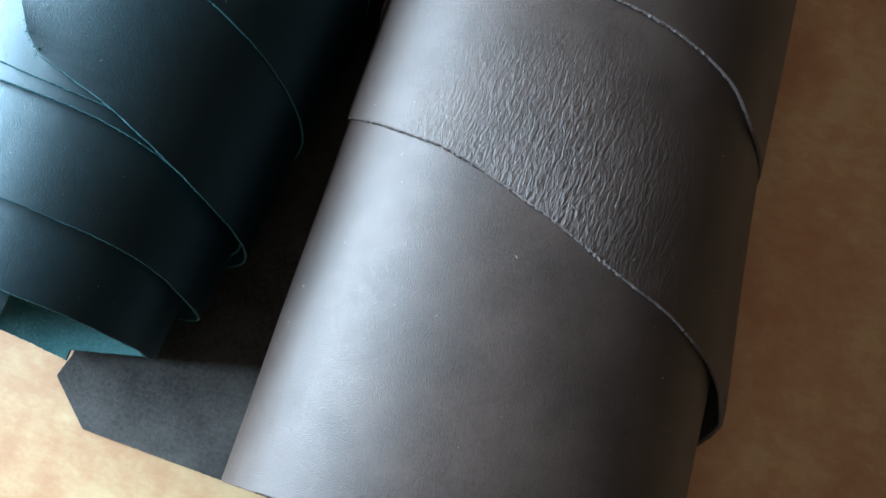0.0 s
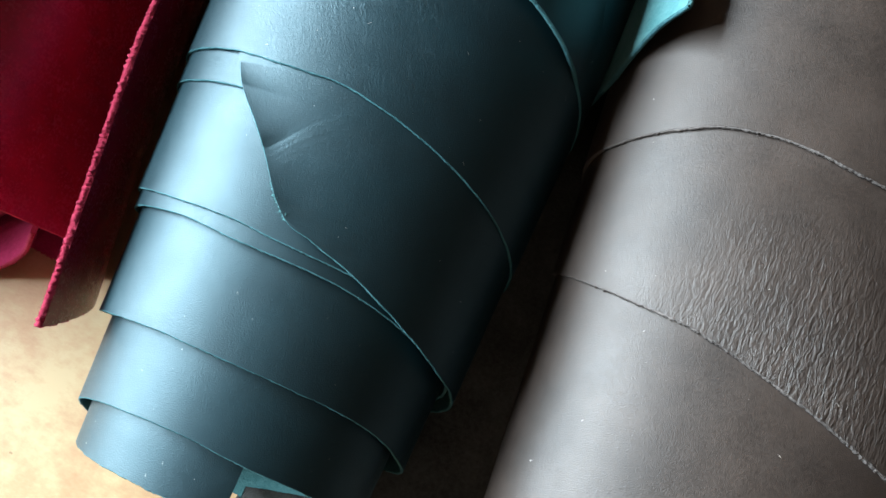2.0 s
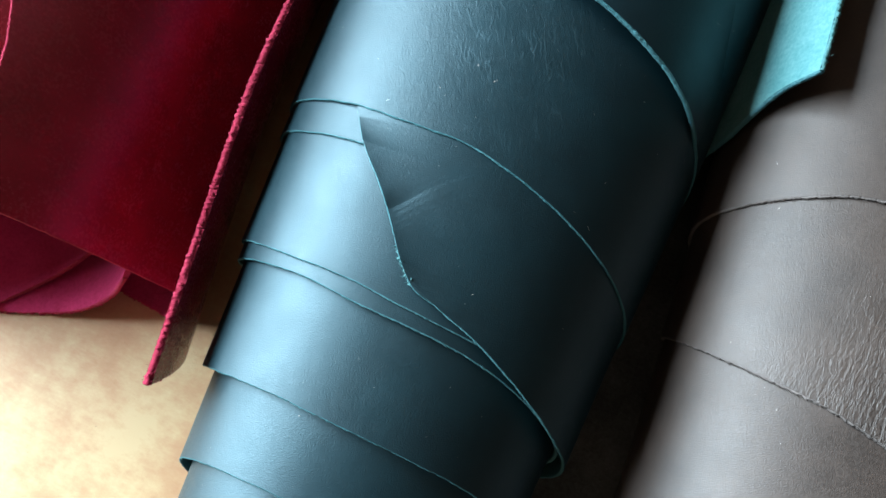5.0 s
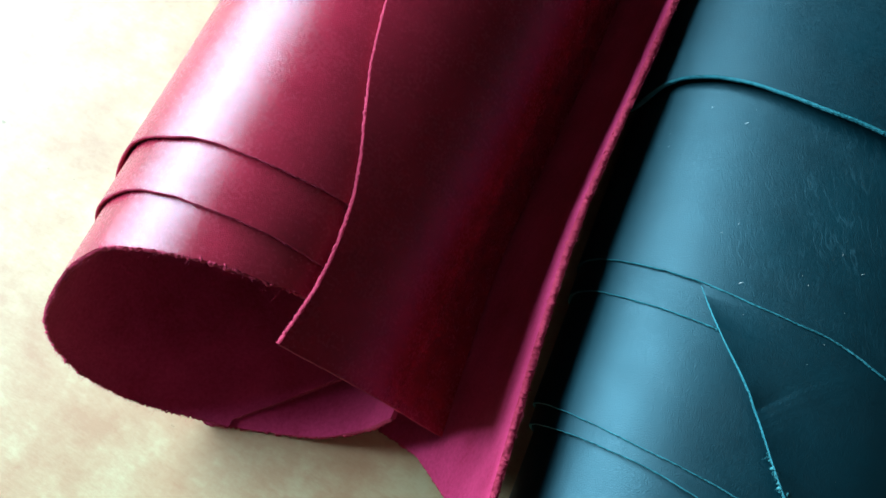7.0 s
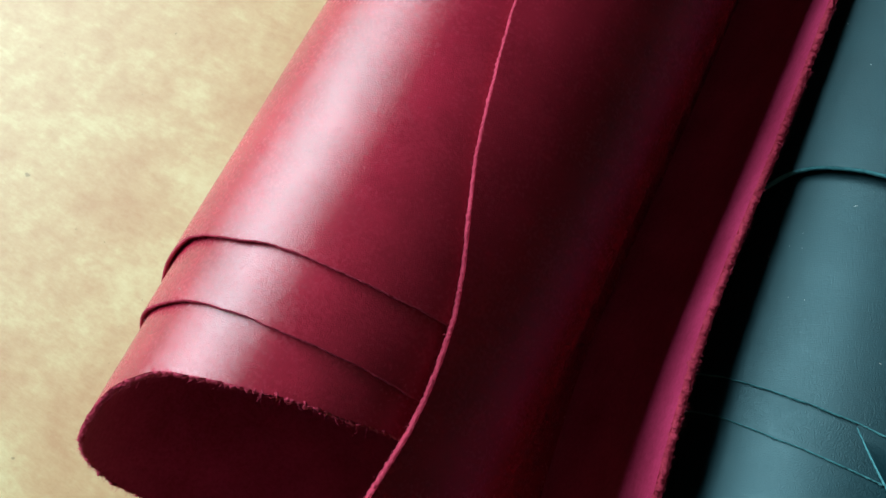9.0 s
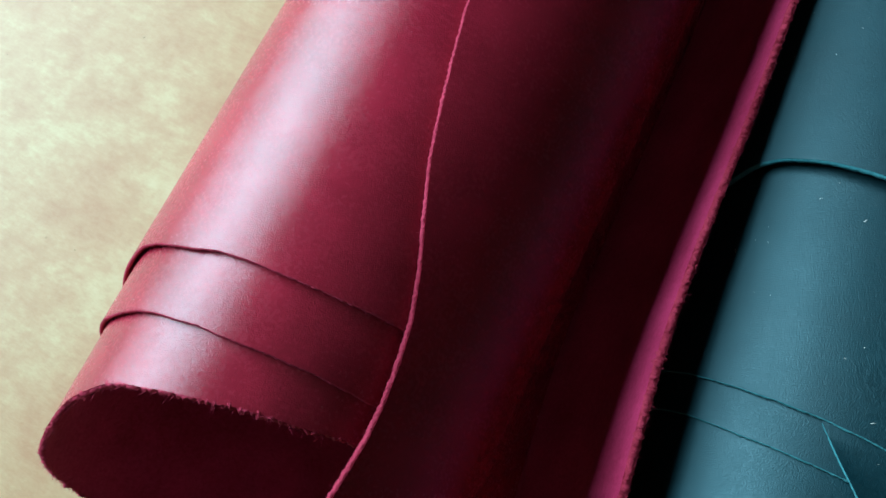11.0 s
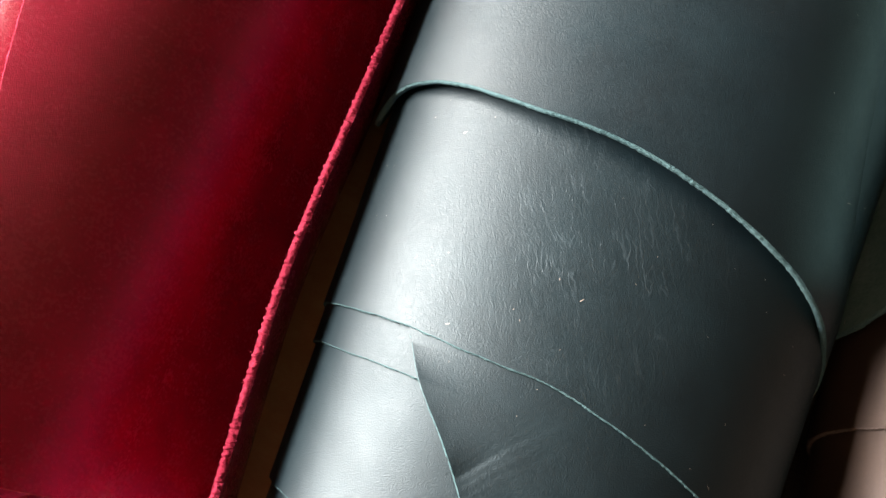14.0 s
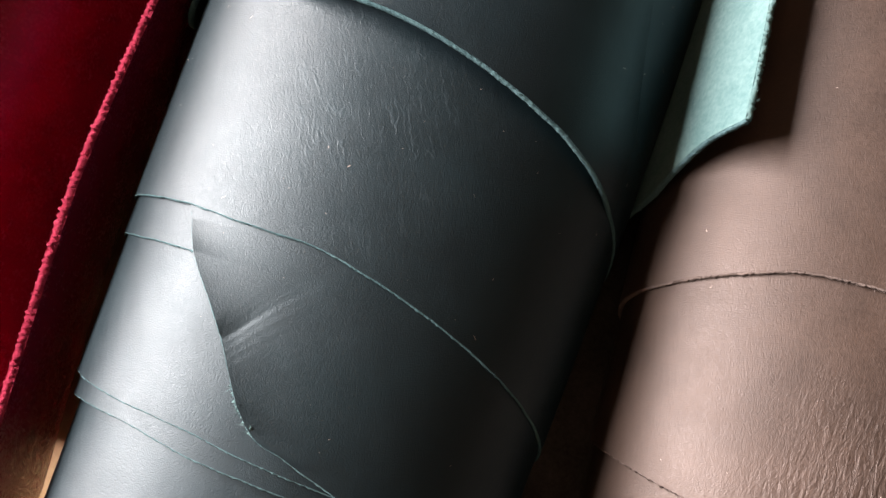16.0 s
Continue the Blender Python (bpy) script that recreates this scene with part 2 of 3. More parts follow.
def curve_through(knots):
    """A smooth monotone-ish curve through (angle, value) knots."""
    k = np.array(knots, float)
    d = np.gradient(k[:, 1], k[:, 0])

    def f(x):
        x = np.clip(np.asarray(x, float), k[0, 0], k[-1, 0])
        i = np.clip(np.searchsorted(k[:, 0], x, side="right") - 1, 0, len(k) - 2)
        h = k[i + 1, 0] - k[i, 0]
        s = (x - k[i, 0]) / h
        return ((2 * s**3 - 3 * s**2 + 1) * k[i, 1] + (s**3 - 2 * s**2 + s) * h * d[i]
                + (3 * s**2 - 2 * s**3) * k[i + 1, 1] + (s**3 - s**2) * h * d[i + 1])
    return f


def ripple(u, v, seed, n=5, lo=1.0, hi=6.0):
    """A smooth random field of unit size over u, v."""
    rng = np.random.RandomState(seed)
    out = 0
    for _ in range(n):
        a, b, p = rng.uniform(lo, hi), rng.uniform(lo, hi), rng.uniform(0, 6.28)
        out = out + np.sin(a * u * rng.choice((-1, 1)) + b * v + p)
    return out / n


def grid_faces(nu, nv, start=0, flip=False):
    i, j = np.meshgrid(np.arange(nu - 1), np.arange(nv - 1), indexing="ij")
    a = start + i * nv + j
    f = np.stack([a, a + nv, a + nv + 1, a + 1], -1).reshape(-1, 4)
    return f[:, ::-1] if flip else f


def rims(top, under, faces, slots):
    """Close a sheet's four sides with faces that share no vertices with its two sides, so that the edges stay crisp. Returns all vertices."""
    verts = [top.reshape(-1, 3), under.reshape(-1, 3)]
    at = 2 * len(verts[0])
    for a, b in ((top[:, 0], under[:, 0]), (top[:, -1], under[:, -1]), (top[0], under[0]), (top[-1], under[-1])):
        m = len(a)
        i = at + np.arange(m - 1)
        q = np.stack([i, i + 1, i + 1 + m, i + m], -1)
        verts += [a, b]
        faces.append(q)
        slots.append(np.full(len(q), 2))
        at += 2 * m
    return np.concatenate(verts)


def sheet(name, place, us, low, high, thick, mats, parent, base, nv=30, label="", seed=1):
    """A leather sheet. place(u, y) gives its grain side; its near end lies at y = low(u); the flesh side lies thick below."""
    w = np.linspace(0, 1, nv) ** 1.5
    U = np.repeat(us[:, None], nv, 1)
    lowv = low(us)
    Y = lowv[:, None] + (high - lowv[:, None]) * w[None]
    top = place(U, Y)
    n = np.cross(np.gradient(top, axis=0), np.gradient(top, axis=1))
    n /= np.maximum(np.linalg.norm(n, axis=2, keepdims=True), 1e-12)
    under = top - n * thick
    k = len(us) * nv
    faces = [grid_faces(len(us), nv, 0), grid_faces(len(us), nv, k, True)]
    slots = [np.zeros(len(faces[0])), np.ones(len(faces[1]))]
    verts = rims(top, under, faces, slots)
    return mesh_object(name, verts, np.concatenate(faces), mats, np.concatenate(slots), parent, base, label), top, n


def cut_edge(name, line, normal, out, thick, mat, parent, base, rough=0.25, hairs=0, hair_len=0.0012, seed=3):
    """The raw rim along a sheet's end: a ragged cord of the sheet's thickness with loose fibres."""
    rng = np.random.RandomState(seed)
    seg = np.linalg.norm(np.diff(line, axis=0), axis=1)
    s = np.r_[0, np.cumsum(seg)]
    m = max(40, int(s[-1] / 0.00025))
    t = np.linspace(0, s[-1], m)
    L, N, O = (np.stack([np.interp(t, s, a[:, i]) for i in range(3)], 1) for a in (line, normal, out))
    ring = []
    rag = np.convolve(rng.normal(0, 1, m + 8), np.ones(3) / 3, "same")[4:-4] * rough * thick * 0.5
    for a in np.linspace(0, 2 * math.pi, 7)[:-1]:
        j = np.convolve(rng.normal(0, 1, m + 4), np.ones(3) / 3, "same")[2:-2] * rough * thick * 0.5
        ring.append(L + N * (thick * 0.5 + (thick * 0.47 + j)[:, None] * math.sin(a)) + O * ((thick * 0.3 + j)[:, None] * math.cos(a) + rag[:, None]))
    V = np.stack(ring, 1)
    k = np.arange(m - 1)
    f = [np.stack([k * 6 + i, (k + 1) * 6 + i, (k + 1) * 6 + (i + 1) % 6, k * 6 + (i + 1) % 6], -1) for i in range(6)]
    verts, faces = V.reshape(-1, 3), np.concatenate(f).tolist()
    ob = mesh_object(name, verts, faces, [mat], None, parent, base)
    if hairs:
        hv, hf = [], []
        for _ in range(int(hairs * s[-1])):
            i = rng.randint(m)
            root = L[i] + N[i] * thick * rng.uniform(0, 1) + O[i] * thick * 0.3
            d = O[i] * rng.uniform(0.3, 1.2) + N[i] * rng.normal(0, 0.7) + rng.normal(0, 0.5, 3)
            ln = hair_len * (0.25 + 0.75 * rng.uniform() ** 3)
            d *= ln / np.linalg.norm(d)
            side = np.cross(d, rng.normal(0, 1, 3))
            side *= 0.00005 / max(np.linalg.norm(side), 1e-9)
            bend = rng.normal(0, ln * 0.25, 3)
            q = len(hv)
            hv += [root - side, root + side, root + d * 0.55 + bend + side * 0.7, root + d * 0.55 + bend - side * 0.7, root + d + bend * 2.2]
            hf += [(q, q + 1, q + 2, q + 3), (q + 3, q + 2, q + 4)]
        tagged(mesh_object("fringe", np.array(hv), hf, [mat], None, ob, base), kind="stuff")
    return ob


def thing(name, base, label, category, group="", kind=""):
    e = new(name)
    e.empty_display_size = 0.03
    e.location = base
    return tagged(e, label, category, group, kind)


class Roll:
    """An oval roll lying on the table: its heading left of +y, its middle at y = 0.1, half width, half height, and the widening along its length."""

    def __init__(self, heading, x0, a, b, widen=0.0):
        self.c, self.s = math.cos(radians(heading)), math.sin(radians(heading))
        self.x0, self.a, self.b, self.widen, self.turns = x0, a, b, widen, []

    def at(self, deg, y, off):
        """World places of the angle (0 on top, + to the right) and y along the roll, grown by off."""
        th, yy = np.radians(deg), y - 0.1
        A = self.a + self.widen * yy + off
        px, pz = A * np.sin(th), self.b + (self.b + off) * np.cos(th)
        return np.stack([self.x0 + self.c * px - self.s * yy, 0.1 + self.s * px + self.c * yy, pz], -1)


def wrap(roll, name, knots, off, parent, base, mats, span=(-180, 180), high=0.62, thick=0.0010, bulge=None, seed=1, hairs=0, rough=0.16, wave=0.00025, hair_len=0.0012, label="", nv=30, jag=0.00018, us=None):
    """One visible turn of a roll: its near end follows the knots (angle, y)."""
    f = curve_through(knots)
    roll.turns.append((off, f, span))
    if us is None:
        us = np.linspace(span[0], span[1], int((span[1] - span[0]) / 0.8))
    low = lambda u: f(u) + jag * ripple(np.radians(u), 0.0, seed + 7, 7, 4, 40)

    def place(U, Y):
        o = off + wave * ripple(np.radians(U), Y * 22, seed, 6, 1, 5)
        if bulge is not None:
            o = o + bulge(U, Y)
        return roll.at(U, Y, o)
    ob, top, n3 = sheet(name, place, us, low, high, thick, mats, parent, base, nv=nv, label=label)
    along = np.gradient(top, axis=1)[:, 0]
    out = -along / np.maximum(np.linalg.norm(along, axis=1, keepdims=True), 1e-9)
    cut_edge("cut_edge", top[:, 0], -n3[:, 0], out, thick, mats[2], ob, base, rough, hairs, hair_len, seed)
    return ob


# ---- the room ----
X0, X1, Y0, Y1, Z0, Z1 = ROOM
wy0, wy1, wz0, wz1 = WIN
WT = 0.12
tagged(box_mesh("floor", (X0, Y0, Z0 - 0.1), (X1, Y1, Z0), FLOORING), "dark boarded floor under the table", "floor", kind="structure")
# unseen ceiling, added in tan so that it bounces warm light onto the table
tagged(box_mesh("ceiling", (X0 - WT, Y0 - WT, Z1), (X1 + WT, Y1 + WT, Z1 + 0.1), CEILING), "unseen tan ceiling that bounces window light down", "ceiling", kind="structure")
tagged(box_mesh("wall_east", (X1, Y0, Z0), (X1 + WT, Y1, Z1), WARM_WALL), "dark tan painted wall", "wall", kind="structure")
tagged(box_mesh("wall_north", (X0 - WT, Y1, Z0), (X1 + WT, Y1 + WT, Z1), PAINT), "dark painted wall", "wall", kind="structure")
tagged(box_mesh("wall_south", (X0 - WT, Y0 - WT, Z0), (X1 + WT, Y0, Z1), PAINT), "dark painted wall", "wall", kind="structure")
west = tagged(new("wall_west"), "dark painted wall with one window opening", "wall", kind="structure")
for lo, hi in (((X0 - WT, Y0, Z0), (X0, wy0, Z1)), ((X0 - WT, wy1, Z0), (X0, Y1, Z1)), ((X0 - WT, wy0, Z0), (X0, wy1, wz0)), ((X0 - WT, wy0, wz1), (X0, wy1, Z1))):
    box_mesh("wall_panel", lo, hi, PAINT, parent=west)

# ---- the table ----
table = thing("table", (0, 0, -0.75), "sturdy table with a mottled honey-tan top", "table")
TB = (0, 0, -0.75)
box_mesh("tabletop", (-0.95, -0.55, -0.03), (0.85, 0.75, 0.0), BOARD, 0.003, table, TB)
for lx in (-0.88, 0.78):
    for ly in (-0.48, 0.68):
        box_mesh("leg", (lx - 0.03, ly - 0.03, -0.75), (lx + 0.03, ly + 0.03, -0.03), FLOORING, 0.004, table, TB)

# ---- charcoal brown roll ----
brown = Roll(3.46, 0.0022, 0.0676, 0.0458, -0.01)
BB = (0.0, 0.1, 0.0)
brown_roll = thing("leather_roll", BB, "charcoal brown leather roll lying on the table", "leather roll", "leather rolls")
BM = [BROWN, BROWN_FLESH, BROWN_EDGE]
BMC = [BROWN_CREASED, BROWN_FLESH, BROWN_EDGE]
wrap(brown, "wrap", [(-180, 0.12), (-89, 0.127), (-61, 0.130), (-44, 0.133), (-31, 0.135), (-16, 0.134), (4, 0.129), (19, 0.126), (33, 0.122), (44, 0.118), (53, 0.112), (67, 0.107), (90, 0.103), (180, 0.1)], 0.0014, brown_roll, BB, BM, seed=11, hairs=2500, hair_len=0.0006, thick=0.0014, rough=0.2)
wrap(brown, "wrap", [(-180, 0.095), (-80, 0.086), (-44, 0.078), (-24, 0.073), (-8, 0.066), (7, 0.059), (22, 0.052), (38, 0.047), (52, 0.042), (73, 0.034), (90, 0.024), (180, 0.0)], 0.0001, brown_roll, BB, BMC, seed=12, hairs=3000, hair_len=0.0006, thick=0.0015, rough=0.24,
     bulge=lambda U, Y: 0.006 * np.clip((U - 48) / 40, 0, 1) ** 2 * np.clip((0.12 - Y) / 0.09, 0, 1))
wrap(brown, "wrap", [(-180, -0.03), (-80, -0.033), (-43, -0.030), (90, -0.02), (180, -0.03)], -0.0011, brown_roll, BB, BM, seed=13, hairs=200)

# ---- teal roll ----
teal = Roll(2.09, -0.1415, 0.0655, 0.0482, 0.0800)
TT = (-0.14, 0.1, 0.0)
teal_roll = thing("leather_roll", TT, "teal blue leather roll of many staggered turns", "leather roll", "leather rolls")
TM = [TEAL, TEAL_FLESH, TEAL_EDGE]
TMC = [TEAL_CREASED, TEAL_FLESH, TEAL_EDGE]
wrap(teal, "wrap", [(-180, 0.21), (-110, 0.19), (-94, 0.174), (-84, 0.163), (-76, 0.161), (-60, 0.1662), (-41, 0.1656), (-21, 0.1606), (0, 0.1566), (12, 0.153), (26, 0.1483), (41, 0.1435), (55, 0.1388), (70, 0.1336), (90, 0.1256), (180, 0.1156)], 0.0040, teal_roll, TT, TM, seed=21, rough=0.09, thick=0.0018,
     bulge=lambda U, Y: 0.003 * np.exp(-((U + 5) / 50.0) ** 2) * np.exp(-np.clip(Y - 0.155, 0, None) / 0.03) - (0.003 + 0.09 * np.clip(Y - 0.15, 0, None)) * np.clip((U - 20) / 45, 0, 1) ** 2)
wrap(teal, "wrap", [(-180, 0.107), (-76, 0.104), (-48, 0.102), (-33, 0.101), (-15, 0.099), (1, 0.098), (12, 0.0954), (25, 0.0917), (36, 0.0882), (47, 0.0846), (70, 0.077), (180, 0.057)], 0.0006, teal_roll, TT, TMC, seed=22)


def snug(U, Y):
    """The inner turns lie closer on the side of the window."""
    return 0.0012 * np.clip(-np.sin(np.radians(U)), 0, 1)


def dent(U, Y):
    """The flap's lifted edge, with a pucker: a tuck that runs up and away from it, shallow on its near side, and fine wrinkles beside it."""
    v = Y - 0.0734 - 0.00135 * (U + 10.5)
    run = np.clip(U + 10.5, 0, None)
    start = np.clip((U + 14.5) / 3, 0, 1)
    deep = -start * (0.00048 * np.exp(-(run / 5.0) ** 2) + 0.00014 * np.exp(-(run / 13.0) ** 2))
    tuck = deep * np.exp(-(np.abs(v) / np.where(v > 0, 0.0045, 0.013)) ** 1.3) - 0.00006 * start * np.exp(-(run / 4.0) ** 2) * np.exp(-(v / 0.0009) ** 2)
    swell = 0.00004 * start * np.exp(-(run / 18.0) ** 2) * np.exp(-((v + 0.0045) / 0.003) ** 2)
    fine = 0.00002 * start * np.exp(-(run / 14.0) ** 2) * np.exp(-((v + 0.004) / 0.009) ** 2) * np.sin(v * 2200 * (1 - 0.012 * run) + 1.2 * np.sin(U * 0.35))
    edge = np.interp(Y, (0.053, 0.056, 0.06, 0.07, 0.076, 0.087, 0.1), (9, 0.8, -2.8, -9.4, -13.4, -22.4, -32))
    lift = 0.0022 * np.exp(-np.clip(U - edge, 0, None) / 8.0) * np.clip((Y - 0.052) / 0.008, 0, 1) * np.clip((0.0975 - Y) / 0.008, 0, 1)
    return tuck + swell + fine + lift


wrap(teal, "wrap", [(-32, 0.1), (-22.4, 0.087), (-13.4, 0.076), (-9.4, 0.07), (-2.8, 0.06), (0.8, 0.056), (9, 0.0529), (18, 0.05), (31, 0.045), (44, 0.04), (62, 0.034), (75, 0.031), (180, 0.02)], -0.0002, teal_roll, TT, TM, span=(-32, 180), seed=23, bulge=dent, high=0.15, nv=230, us=np.r_[np.linspace(-32, 24, 230), np.linspace(25, 180, 150)])
torn_u = np.linspace(-5.5, 1.6, 60)
torn_y = np.interp(torn_u, (-9.4, -2.8, 0.8, 9), (0.07, 0.06, 0.056, 0.0529))
torn_top = teal.at(torn_u, torn_y, -0.0004 + dent(torn_u, torn_y))
torn_in = teal.at(torn_u, torn_y, -0.0014 + dent(torn_u, torn_y)) - torn_top
torn_out = teal.at(torn_u - 0.6, torn_y - 0.0004, 0.0) - teal.at(torn_u, torn_y, 0.0)
cut_edge("torn_fibres", torn_top, torn_in / np.linalg.norm(torn_in, axis=1, keepdims=True), torn_out / np.linalg.norm(torn_out, axis=1, keepdims=True), 0.0013, TEAL_FLESH, teal_roll, TT, 0.75, 9000, 0.0011, 61)
wrap(teal, "wrap", [(-180, 0.094), (-70, 0.093), (-42, 0.091), (-25, 0.090), (180, 0.085)], -0.0014, teal_roll, TT, TM, seed=24, bulge=snug)
wrap(teal, "wrap", [(-180, 0.058), (-68, 0.056), (-32, 0.053), (-14, 0.052), (3, 0.050), (18, 0.049), (180, 0.04)], -0.0024, teal_roll, TT, TM, seed=25, bulge=snug)
wrap(teal, "wrap", [(-180, 0.052), (-60, 0.05), (-30, 0.049), (-12, 0.047), (4, 0.046), (20, 0.045), (34, 0.043), (60, 0.037), (180, 0.02)], -0.0035, teal_roll, TT, TM, seed=26, bulge=snug)
wrap(teal, "wrap", [(-180, 0.018), (-49, 0.017), (-26, 0.017), (-3, 0.016), (22, 0.0148), (42, 0.0133), (59, 0.0105), (73, 0.0072), (180, 0.0)], -0.0056, teal_roll, TT, TM, seed=27, bulge=snug)
wrap(teal, "wrap", [(-180, -0.025), (-120, -0.018), (-60, -0.008), (-33, -0.006), (0, -0.006), (17, -0.0077), (36, -0.0088), (57, -0.0108), (70, -0.0119), (82, -0.0135), (100, -0.0138), (130, -0.0138), (150, -0.016), (180, -0.021)], -0.0085, teal_roll, TT, TM, seed=28, bulge=lambda U, Y: -0.0045 * np.exp(-((U - 105) / 26) ** 2))
wrap(teal, "wrap", [(-120, -0.019), (-34, -0.0214), (-5, -0.022), (18, -0.0231)], -0.0122, teal_roll, TT, TM, span=(-120, 18), seed=29)

# ---- crimson roll ----
red = Roll(4.26, -0.3008, 0.0522, 0.0566, 0.02)
RB = (-0.3, 0.1, 0.0)
red_roll = thing("leather_roll", RB, "crimson leather roll with an open mouth and a raised outer flap", "leather roll", "leather rolls")
RM = [RED, RED_FLESH, RED_EDGE]
wrap(red, "wrap", [(-180, 0.0415), (-90, 0.046), (-62, 0.0555), (-50, 0.0598), (-38, 0.0613), (-25, 0.0624), (-14, 0.064), (0, 0.0647), (14, 0.0653), (35, 0.0665), (180, 0.0615)], 0.0, red_roll, RB, RM, seed=31, hairs=1500, hair_len=0.0005)
wrap(red, "wrap", [(-180, 0.0215), (-90, 0.033), (-62, 0.0395), (-45, 0.0428), (-34, 0.0453), (-16, 0.0472), (1, 0.048), (17, 0.0489), (38, 0.049), (180, 0.0415)], -0.0018, red_roll, RB, RM, seed=32)
wrap(red, "wrap", [(-180, 0.0), (-130, -0.006), (-90, 0.0), (-62, 0.0115), (-54, 0.0175), (-40, 0.0245), (-30, 0.0287), (-17, 0.0315), (-3, 0.034), (14, 0.037), (28, 0.0385), (39, 0.04), (90, 0.036), (130, 0.034), (165, 0.014), (180, 0.003)], -0.0034, red_roll, RB, RM, seed=33, thick=0.0016, hairs=9000, rough=0.4, hair_len=0.0016)


def profile_sheet(name, path, left, low, high, thick, mats, parent, base, nu=90, nv=40, seed=1, wave=0.0003, label=""):
    """A free sheet: path(s, y) gives its section (x, z) at each y; s runs from left(y) to 1; its near end lies at y = low(s)."""
    s0 = np.linspace(0, 1, nu)
    w = np.linspace(0, 1, nv) ** 1.4
    S = np.repeat(s0[:, None], nv, 1)
    Y = low(s0)[:, None] + (high - low(s0)[:, None]) * w[None]
    S2 = left(Y) + (1 - left(Y)) * S
    X, Z = path(S2, Y)
    top = np.stack([X, Y, Z + wave * ripple(S2 * 6, Y * 25, seed, 6, 1, 4)], -1)
    n = np.cross(np.gradient(top, axis=0), np.gradient(top, axis=1))
    n /= np.maximum(np.linalg.norm(n, axis=2, keepdims=True), 1e-12)
    under = top - n * thick
    k = nu * nv
    faces = [grid_faces(nu, nv, 0), grid_faces(nu, nv, k, True)]
    slots = [np.zeros(len(faces[0])), np.ones(len(faces[1]))]
    ob = mesh_object(name, rims(top, under, faces, slots), np.concatenate(faces), mats, np.concatenate(slots), parent, base, label)
    return ob, top, n


def rim(ob, top, n, thick, mat, base, where, hairs=0, rough=0.3, hair_len=0.0012, seed=5):
    """A ragged rim along one side of a free sheet: 'near', 'left' or 'right'."""
    if where == "near":
        L, N, O = top[:, 0], n[:, 0], -np.gradient(top, axis=1)[:, 0]
    else:
        i, sg = (0, -1) if where == "left" else (-1, 1)
        L, N, O = top[i], n[i], np.gradient(top, axis=0)[i] * sg
    O = O / np.maximum(np.linalg.norm(O, axis=1, keepdims=True), 1e-9)
    cut_edge("cut_edge", L, -N, O, thick, mat, ob, base, rough, hairs, hair_len, seed)


def spline2(knots):
    """Section curve x, z through evenly spaced knots, s from 0 to 1."""
    k = np.array(knots, float)
    fx, fz = curve_through(list(zip(np.linspace(0, 1, len(k)), k[:, 0]))), curve_through(list(zip(np.linspace(0, 1, len(k)), k[:, 1])))
    return lambda s: (fx(s), fz(s))


# the loose top flap of the crimson roll, lying over the tube and falling into the valley beside it
flap_angle = curve_through([(0.0, 36.0), (0.027, 36.5), (0.046, 38.5), (0.056, 38.0), (0.065, 36.5), (0.075, 34.0), (0.088, 28.0), (0.104, 21.0), (0.120, 16.5), (0.134, 13.0), (0.2, 4.0), (0.62, -10.0)])
# the upper edge of the outer flap, which stands up between the two rolls
wall_top = curve_through([(-0.02, -0.193), (0.004, -0.197), (0.038, -0.2035), (0.064, -0.2085), (0.1, -0.2145), (0.134, -0.2175), (0.16, -0.219), (0.213, -0.223), (0.62, -0.26)])


def flap_path(s, y):
    """It leaves the tube, swells a little and falls beside it, its free end against the foot of the outer flap."""
    deg = flap_angle(y) + (88 - flap_angle(y)) * np.clip(s / 0.62, 0, 1)
    lift = 0.0022 + 0.006 * np.sin(np.pi * np.clip(s / 1.24, 0, 1)) ** 2
    p = red.at(deg, y, lift)
    t = np.clip((s - 0.62) / 0.38, 0, 1)
    edge = red.at(np.full_like(y, 88.0), y, 0.0082)
    foot = wall_top(y) - 0.0195
    return np.where(t > 0, edge[..., 0] + (foot - edge[..., 0]) * t**2, p[..., 0]), np.where(t > 0, edge[..., 2] + (0.02 - edge[..., 2]) * t, p[..., 2])


ob, top, n = profile_sheet("top_flap", flap_path, lambda y: 0 * y, lambda s: 0.028 + 0.006 * s, 0.62, 0.0018, [RED, RED_FLESH, RED], red_roll, RB, seed=41)
rim(ob, top, n, 0.0018, RED_EDGE, RB, "left", 7000, 0.13, 0.0007)
rim(ob, top, n, 0.0012, RED_EDGE, RB, "near", 0, 0.1)


def loose_thread(start, run, radius, mat, parent, base):
    """A single fibre that hangs from a raw edge in a slack bend."""
    k = np.linspace(0, 1, 14)[:, None]
    line = np.asarray(start) + np.asarray(run) * k + np.array((0.0006, 0.0, -0.0002)) * np.sin(k * 5.0)
    a = np.linspace(0, 2 * math.pi, 6)[:-1]
    ring = np.stack([np.cos(a), 0 * a, np.sin(a)], 1) * radius
    V = (line[:, None] + ring[None] * (1 - 0.6 * k[:, None])).reshape(-1, 3)
    f = [(i * 5 + j, i * 5 + (j + 1) % 5, (i + 1) * 5 + (j + 1) % 5, (i + 1) * 5 + j) for i in range(13) for j in range(5)]
    return mesh_object("loose_thread", V, f, [mat], None, parent, base)


loose_thread((-0.2762, 0.0398, 0.0937), (0.0012, -0.0022, -0.0022), 0.00013, RED_EDGE, red_roll, RB)
loose_thread((-0.2785, 0.0396, 0.0945), (-0.0008, -0.0012, -0.0016), 0.0001, RED_EDGE, red_roll, RB)


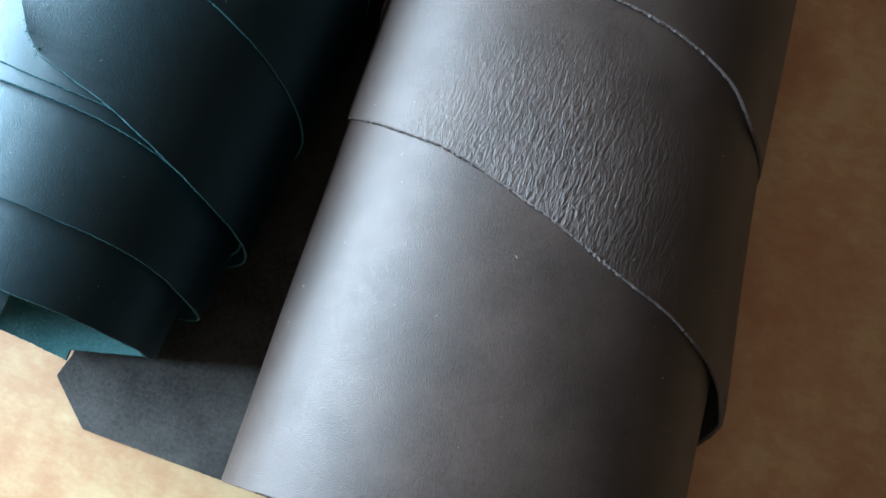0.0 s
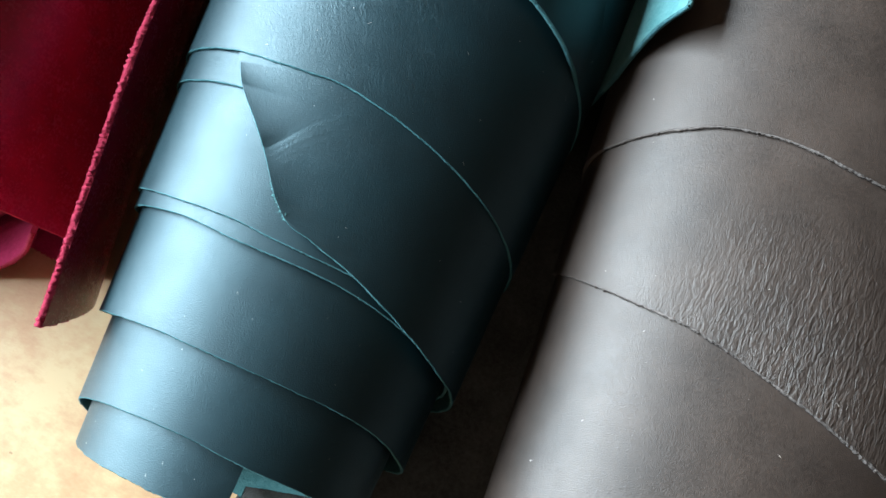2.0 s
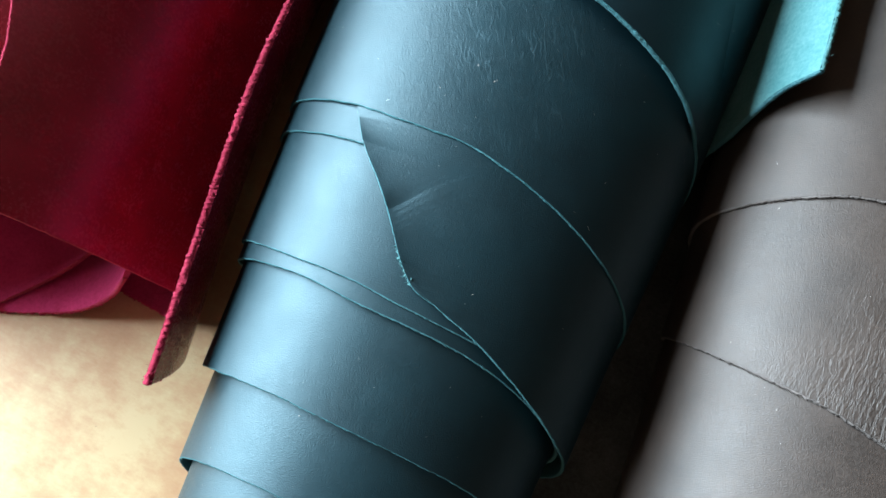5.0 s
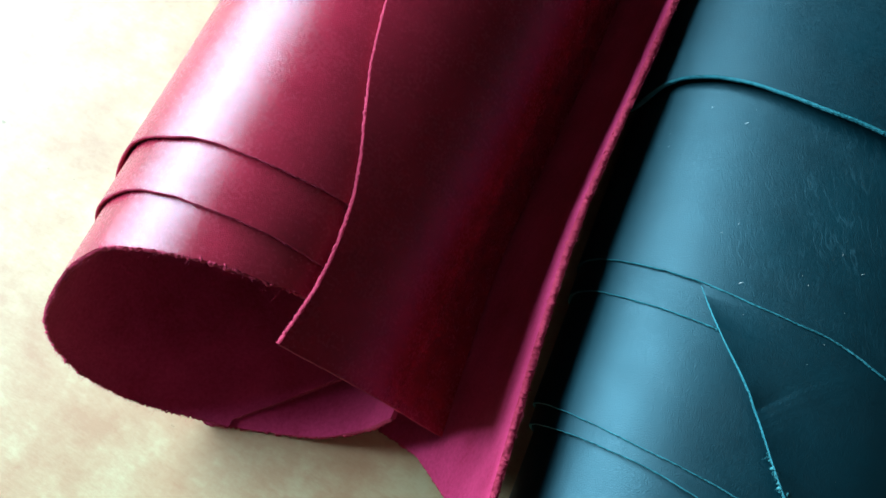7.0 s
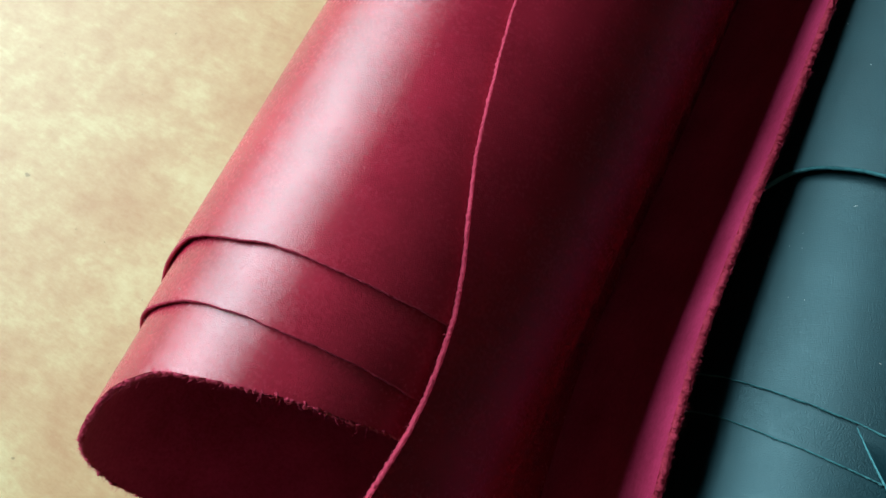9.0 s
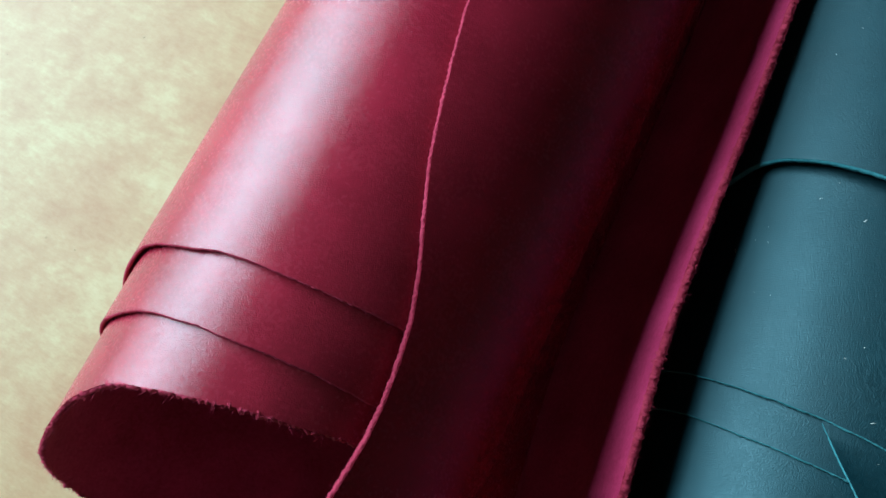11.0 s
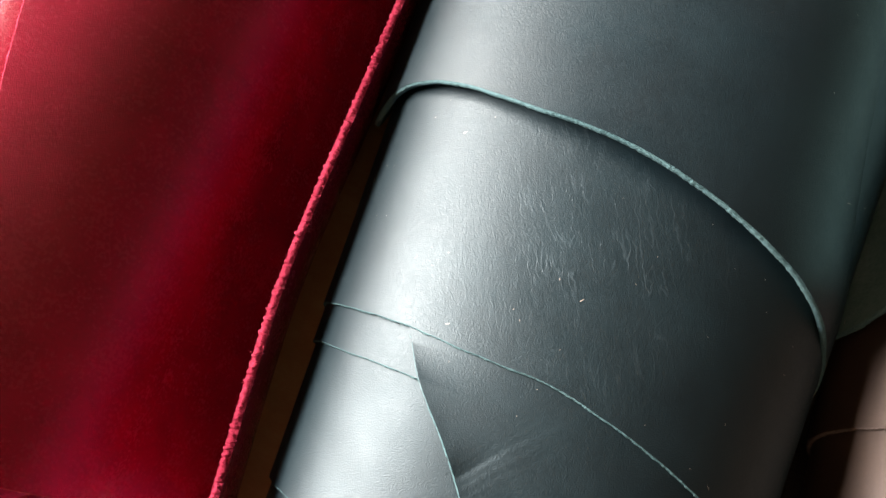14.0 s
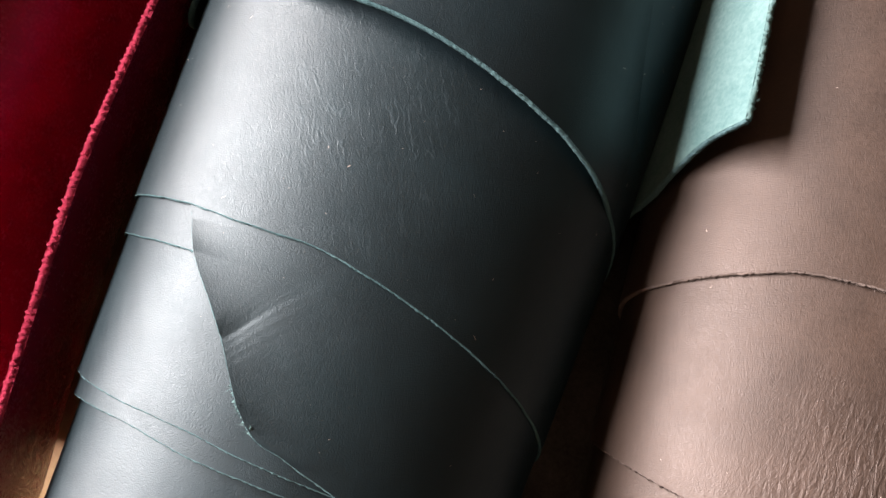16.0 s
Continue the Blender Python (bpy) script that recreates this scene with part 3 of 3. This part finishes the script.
# the outer turn
def wall_path(s, y):
    """It comes from under the tube, lies on the table and stands up."""
    x1 = wall_top(y)
    f = spline2([(-0.095, 0.002), (-0.065, 0.002), (-0.036, 0.003), (-0.022, 0.014), (-0.0095, 0.034), (-0.003, 0.056), (0.0, 0.078)])
    dx, z = f(s)
    return x1 + dx, z


wall_low = curve_through([(0.0, 0.03), (0.3, 0.026), (0.45, 0.024), (0.55, 0.020), (0.7, 0.014), (0.85, 0.009), (1.0, 0.004)])
ob, top, n = profile_sheet("outer_flap", wall_path, lambda y: 0 * y, wall_low, 0.62, 0.0022, [RED_FLESH, RED, RED_EDGE], red_roll, RB, seed=42)
rim(ob, top, n, 0.0022, RED_EDGE, RB, "right", 16000, 0.42, 0.0011)
rim(ob, top, n, 0.0019, RED_EDGE, RB, "near", 200, 0.3)

# a lower tongue of the same hide, seen under the mouth
tongue = spline2([(-0.307, 0.0035), (-0.296, 0.003), (-0.279, 0.004), (-0.262, 0.010), (-0.248, 0.021), (-0.239, 0.036)])


def tongue_path(s, y):
    """It keeps inside the roll, which leans aside along its length."""
    x, z = tongue(s)
    return x - 0.12 * np.clip(y - 0.03, 0, None), z


ob, top, n = profile_sheet("inner_tongue", tongue_path, lambda y: 0 * y, curve_through([(0.0, -0.0005), (0.1, -0.003), (0.2, -0.0005), (0.4, 0.006), (0.6, 0.013), (0.8, 0.022), (1.0, 0.03)]), 0.12, 0.0018, [RED_FLESH, RED, RED_EDGE], red_roll, RB, seed=43)
rim(ob, top, n, 0.0018, RED_EDGE, RB, "near", 500, 0.35)

# the free end of the teal roll's outer turn, standing up against the brown roll, suede side to the light
u_x = curve_through([(0.12, -0.0575), (0.163, -0.0582), (0.2, -0.0605), (0.62, -0.09)])


def upturn_path(s, y):
    f = spline2([(-0.0165, 0.040), (-0.0147, 0.049), (-0.0124, 0.0573), (-0.0097, 0.0675), (-0.0058, 0.079), (0.0, 0.0915)])
    dx, z = f(s)
    return u_x(y) + dx, z


ob, top, n = profile_sheet("upturned_end", upturn_path, lambda y: 0 * y, curve_through([(0.0, 0.149), (0.4, 0.152), (0.6, 0.1565), (0.8, 0.161), (1.0, 0.1632)]), 0.62, 0.0018, [TEAL_FLESH, TEAL, TEAL_EDGE], teal_roll, TT, seed=44, label="pale turquoise suede side")
rim(ob, top, n, 0.0018, TEAL_FLESH, TT, "right", 300, 0.3)
rim(ob, top, n, 0.0018, TEAL_EDGE, TT, "near", 100, 0.2)

# the tail of the brown hide, suede side up on the table
ob, top, n = profile_sheet("tail", lambda s, y: (-0.141 + 0.145 * s, 0.0022 + 0 * s), lambda y: np.clip((-0.032 - y) / 0.014, 0, 1) * 0.12 + np.clip((y + 0.032) / 0.3, 0, 1) * 0.45, lambda s: -0.046 + 0.002 * s, 0.25, 0.0018, [BROWN_FLESH, BROWN, BROWN_EDGE], brown_roll, BB, seed=45, label="charcoal suede side", wave=0.0002, nv=150)
rim(ob, top, n, 0.0016, BROWN_FLESH, BB, "left", 200, 0.1)
rim(ob, top, n, 0.0016, BROWN_FLESH, BB, "near", 200, 0.1)


# ---- lint and dust on the leather ----
def lint(rolls, count, seed):
    rng = np.random.RandomState(seed)
    v, f = [], []
    while len(f) < 2 * count:
        roll = rolls[rng.randint(len(rolls))]
        deg, y = rng.uniform(-65, 65), rng.uniform(-0.03, 0.3)
        for off, low, span in roll.turns:
            if span[0] < deg < span[1] and y > float(low(deg)) + 0.002:
                break
        else:
            continue
        p = roll.at(np.array(deg), np.array(y), off + 0.00025)
        q = roll.at(np.array(deg + 1.0), np.array(y), off + 0.00025)
        tx = (q - p) / np.linalg.norm(q - p)
        ty = np.array((-roll.s, roll.c, 0.0))
        nn = np.cross(tx, ty)
        a = rng.uniform(0, math.pi)
        ln, wd = 0.00009 + 0.0006 * rng.uniform() ** 5, rng.uniform(0.00003, 0.00006)
        d = (tx * math.cos(a) + ty * math.sin(a)) * ln
        e = (-tx * math.sin(a) + ty * math.cos(a)) * wd
        k = len(v)
        v += [p - d - e, p - d + e, p + e * 1.2 + nn * 0.0002, p - e + nn * 0.0002, p + d + e * 0.6 + d * 0.2, p + d - e * 0.6 + e]
        f += [(k, k + 1, k + 2, k + 3), (k + 3, k + 2, k + 4, k + 5)]
    return mesh_object("lint", np.array(v), f, [LINT])


tagged(lint([brown, teal, teal, red], 330, 5), "tiny pale lint and dust specks on the leather", "dust", kind="stuff")
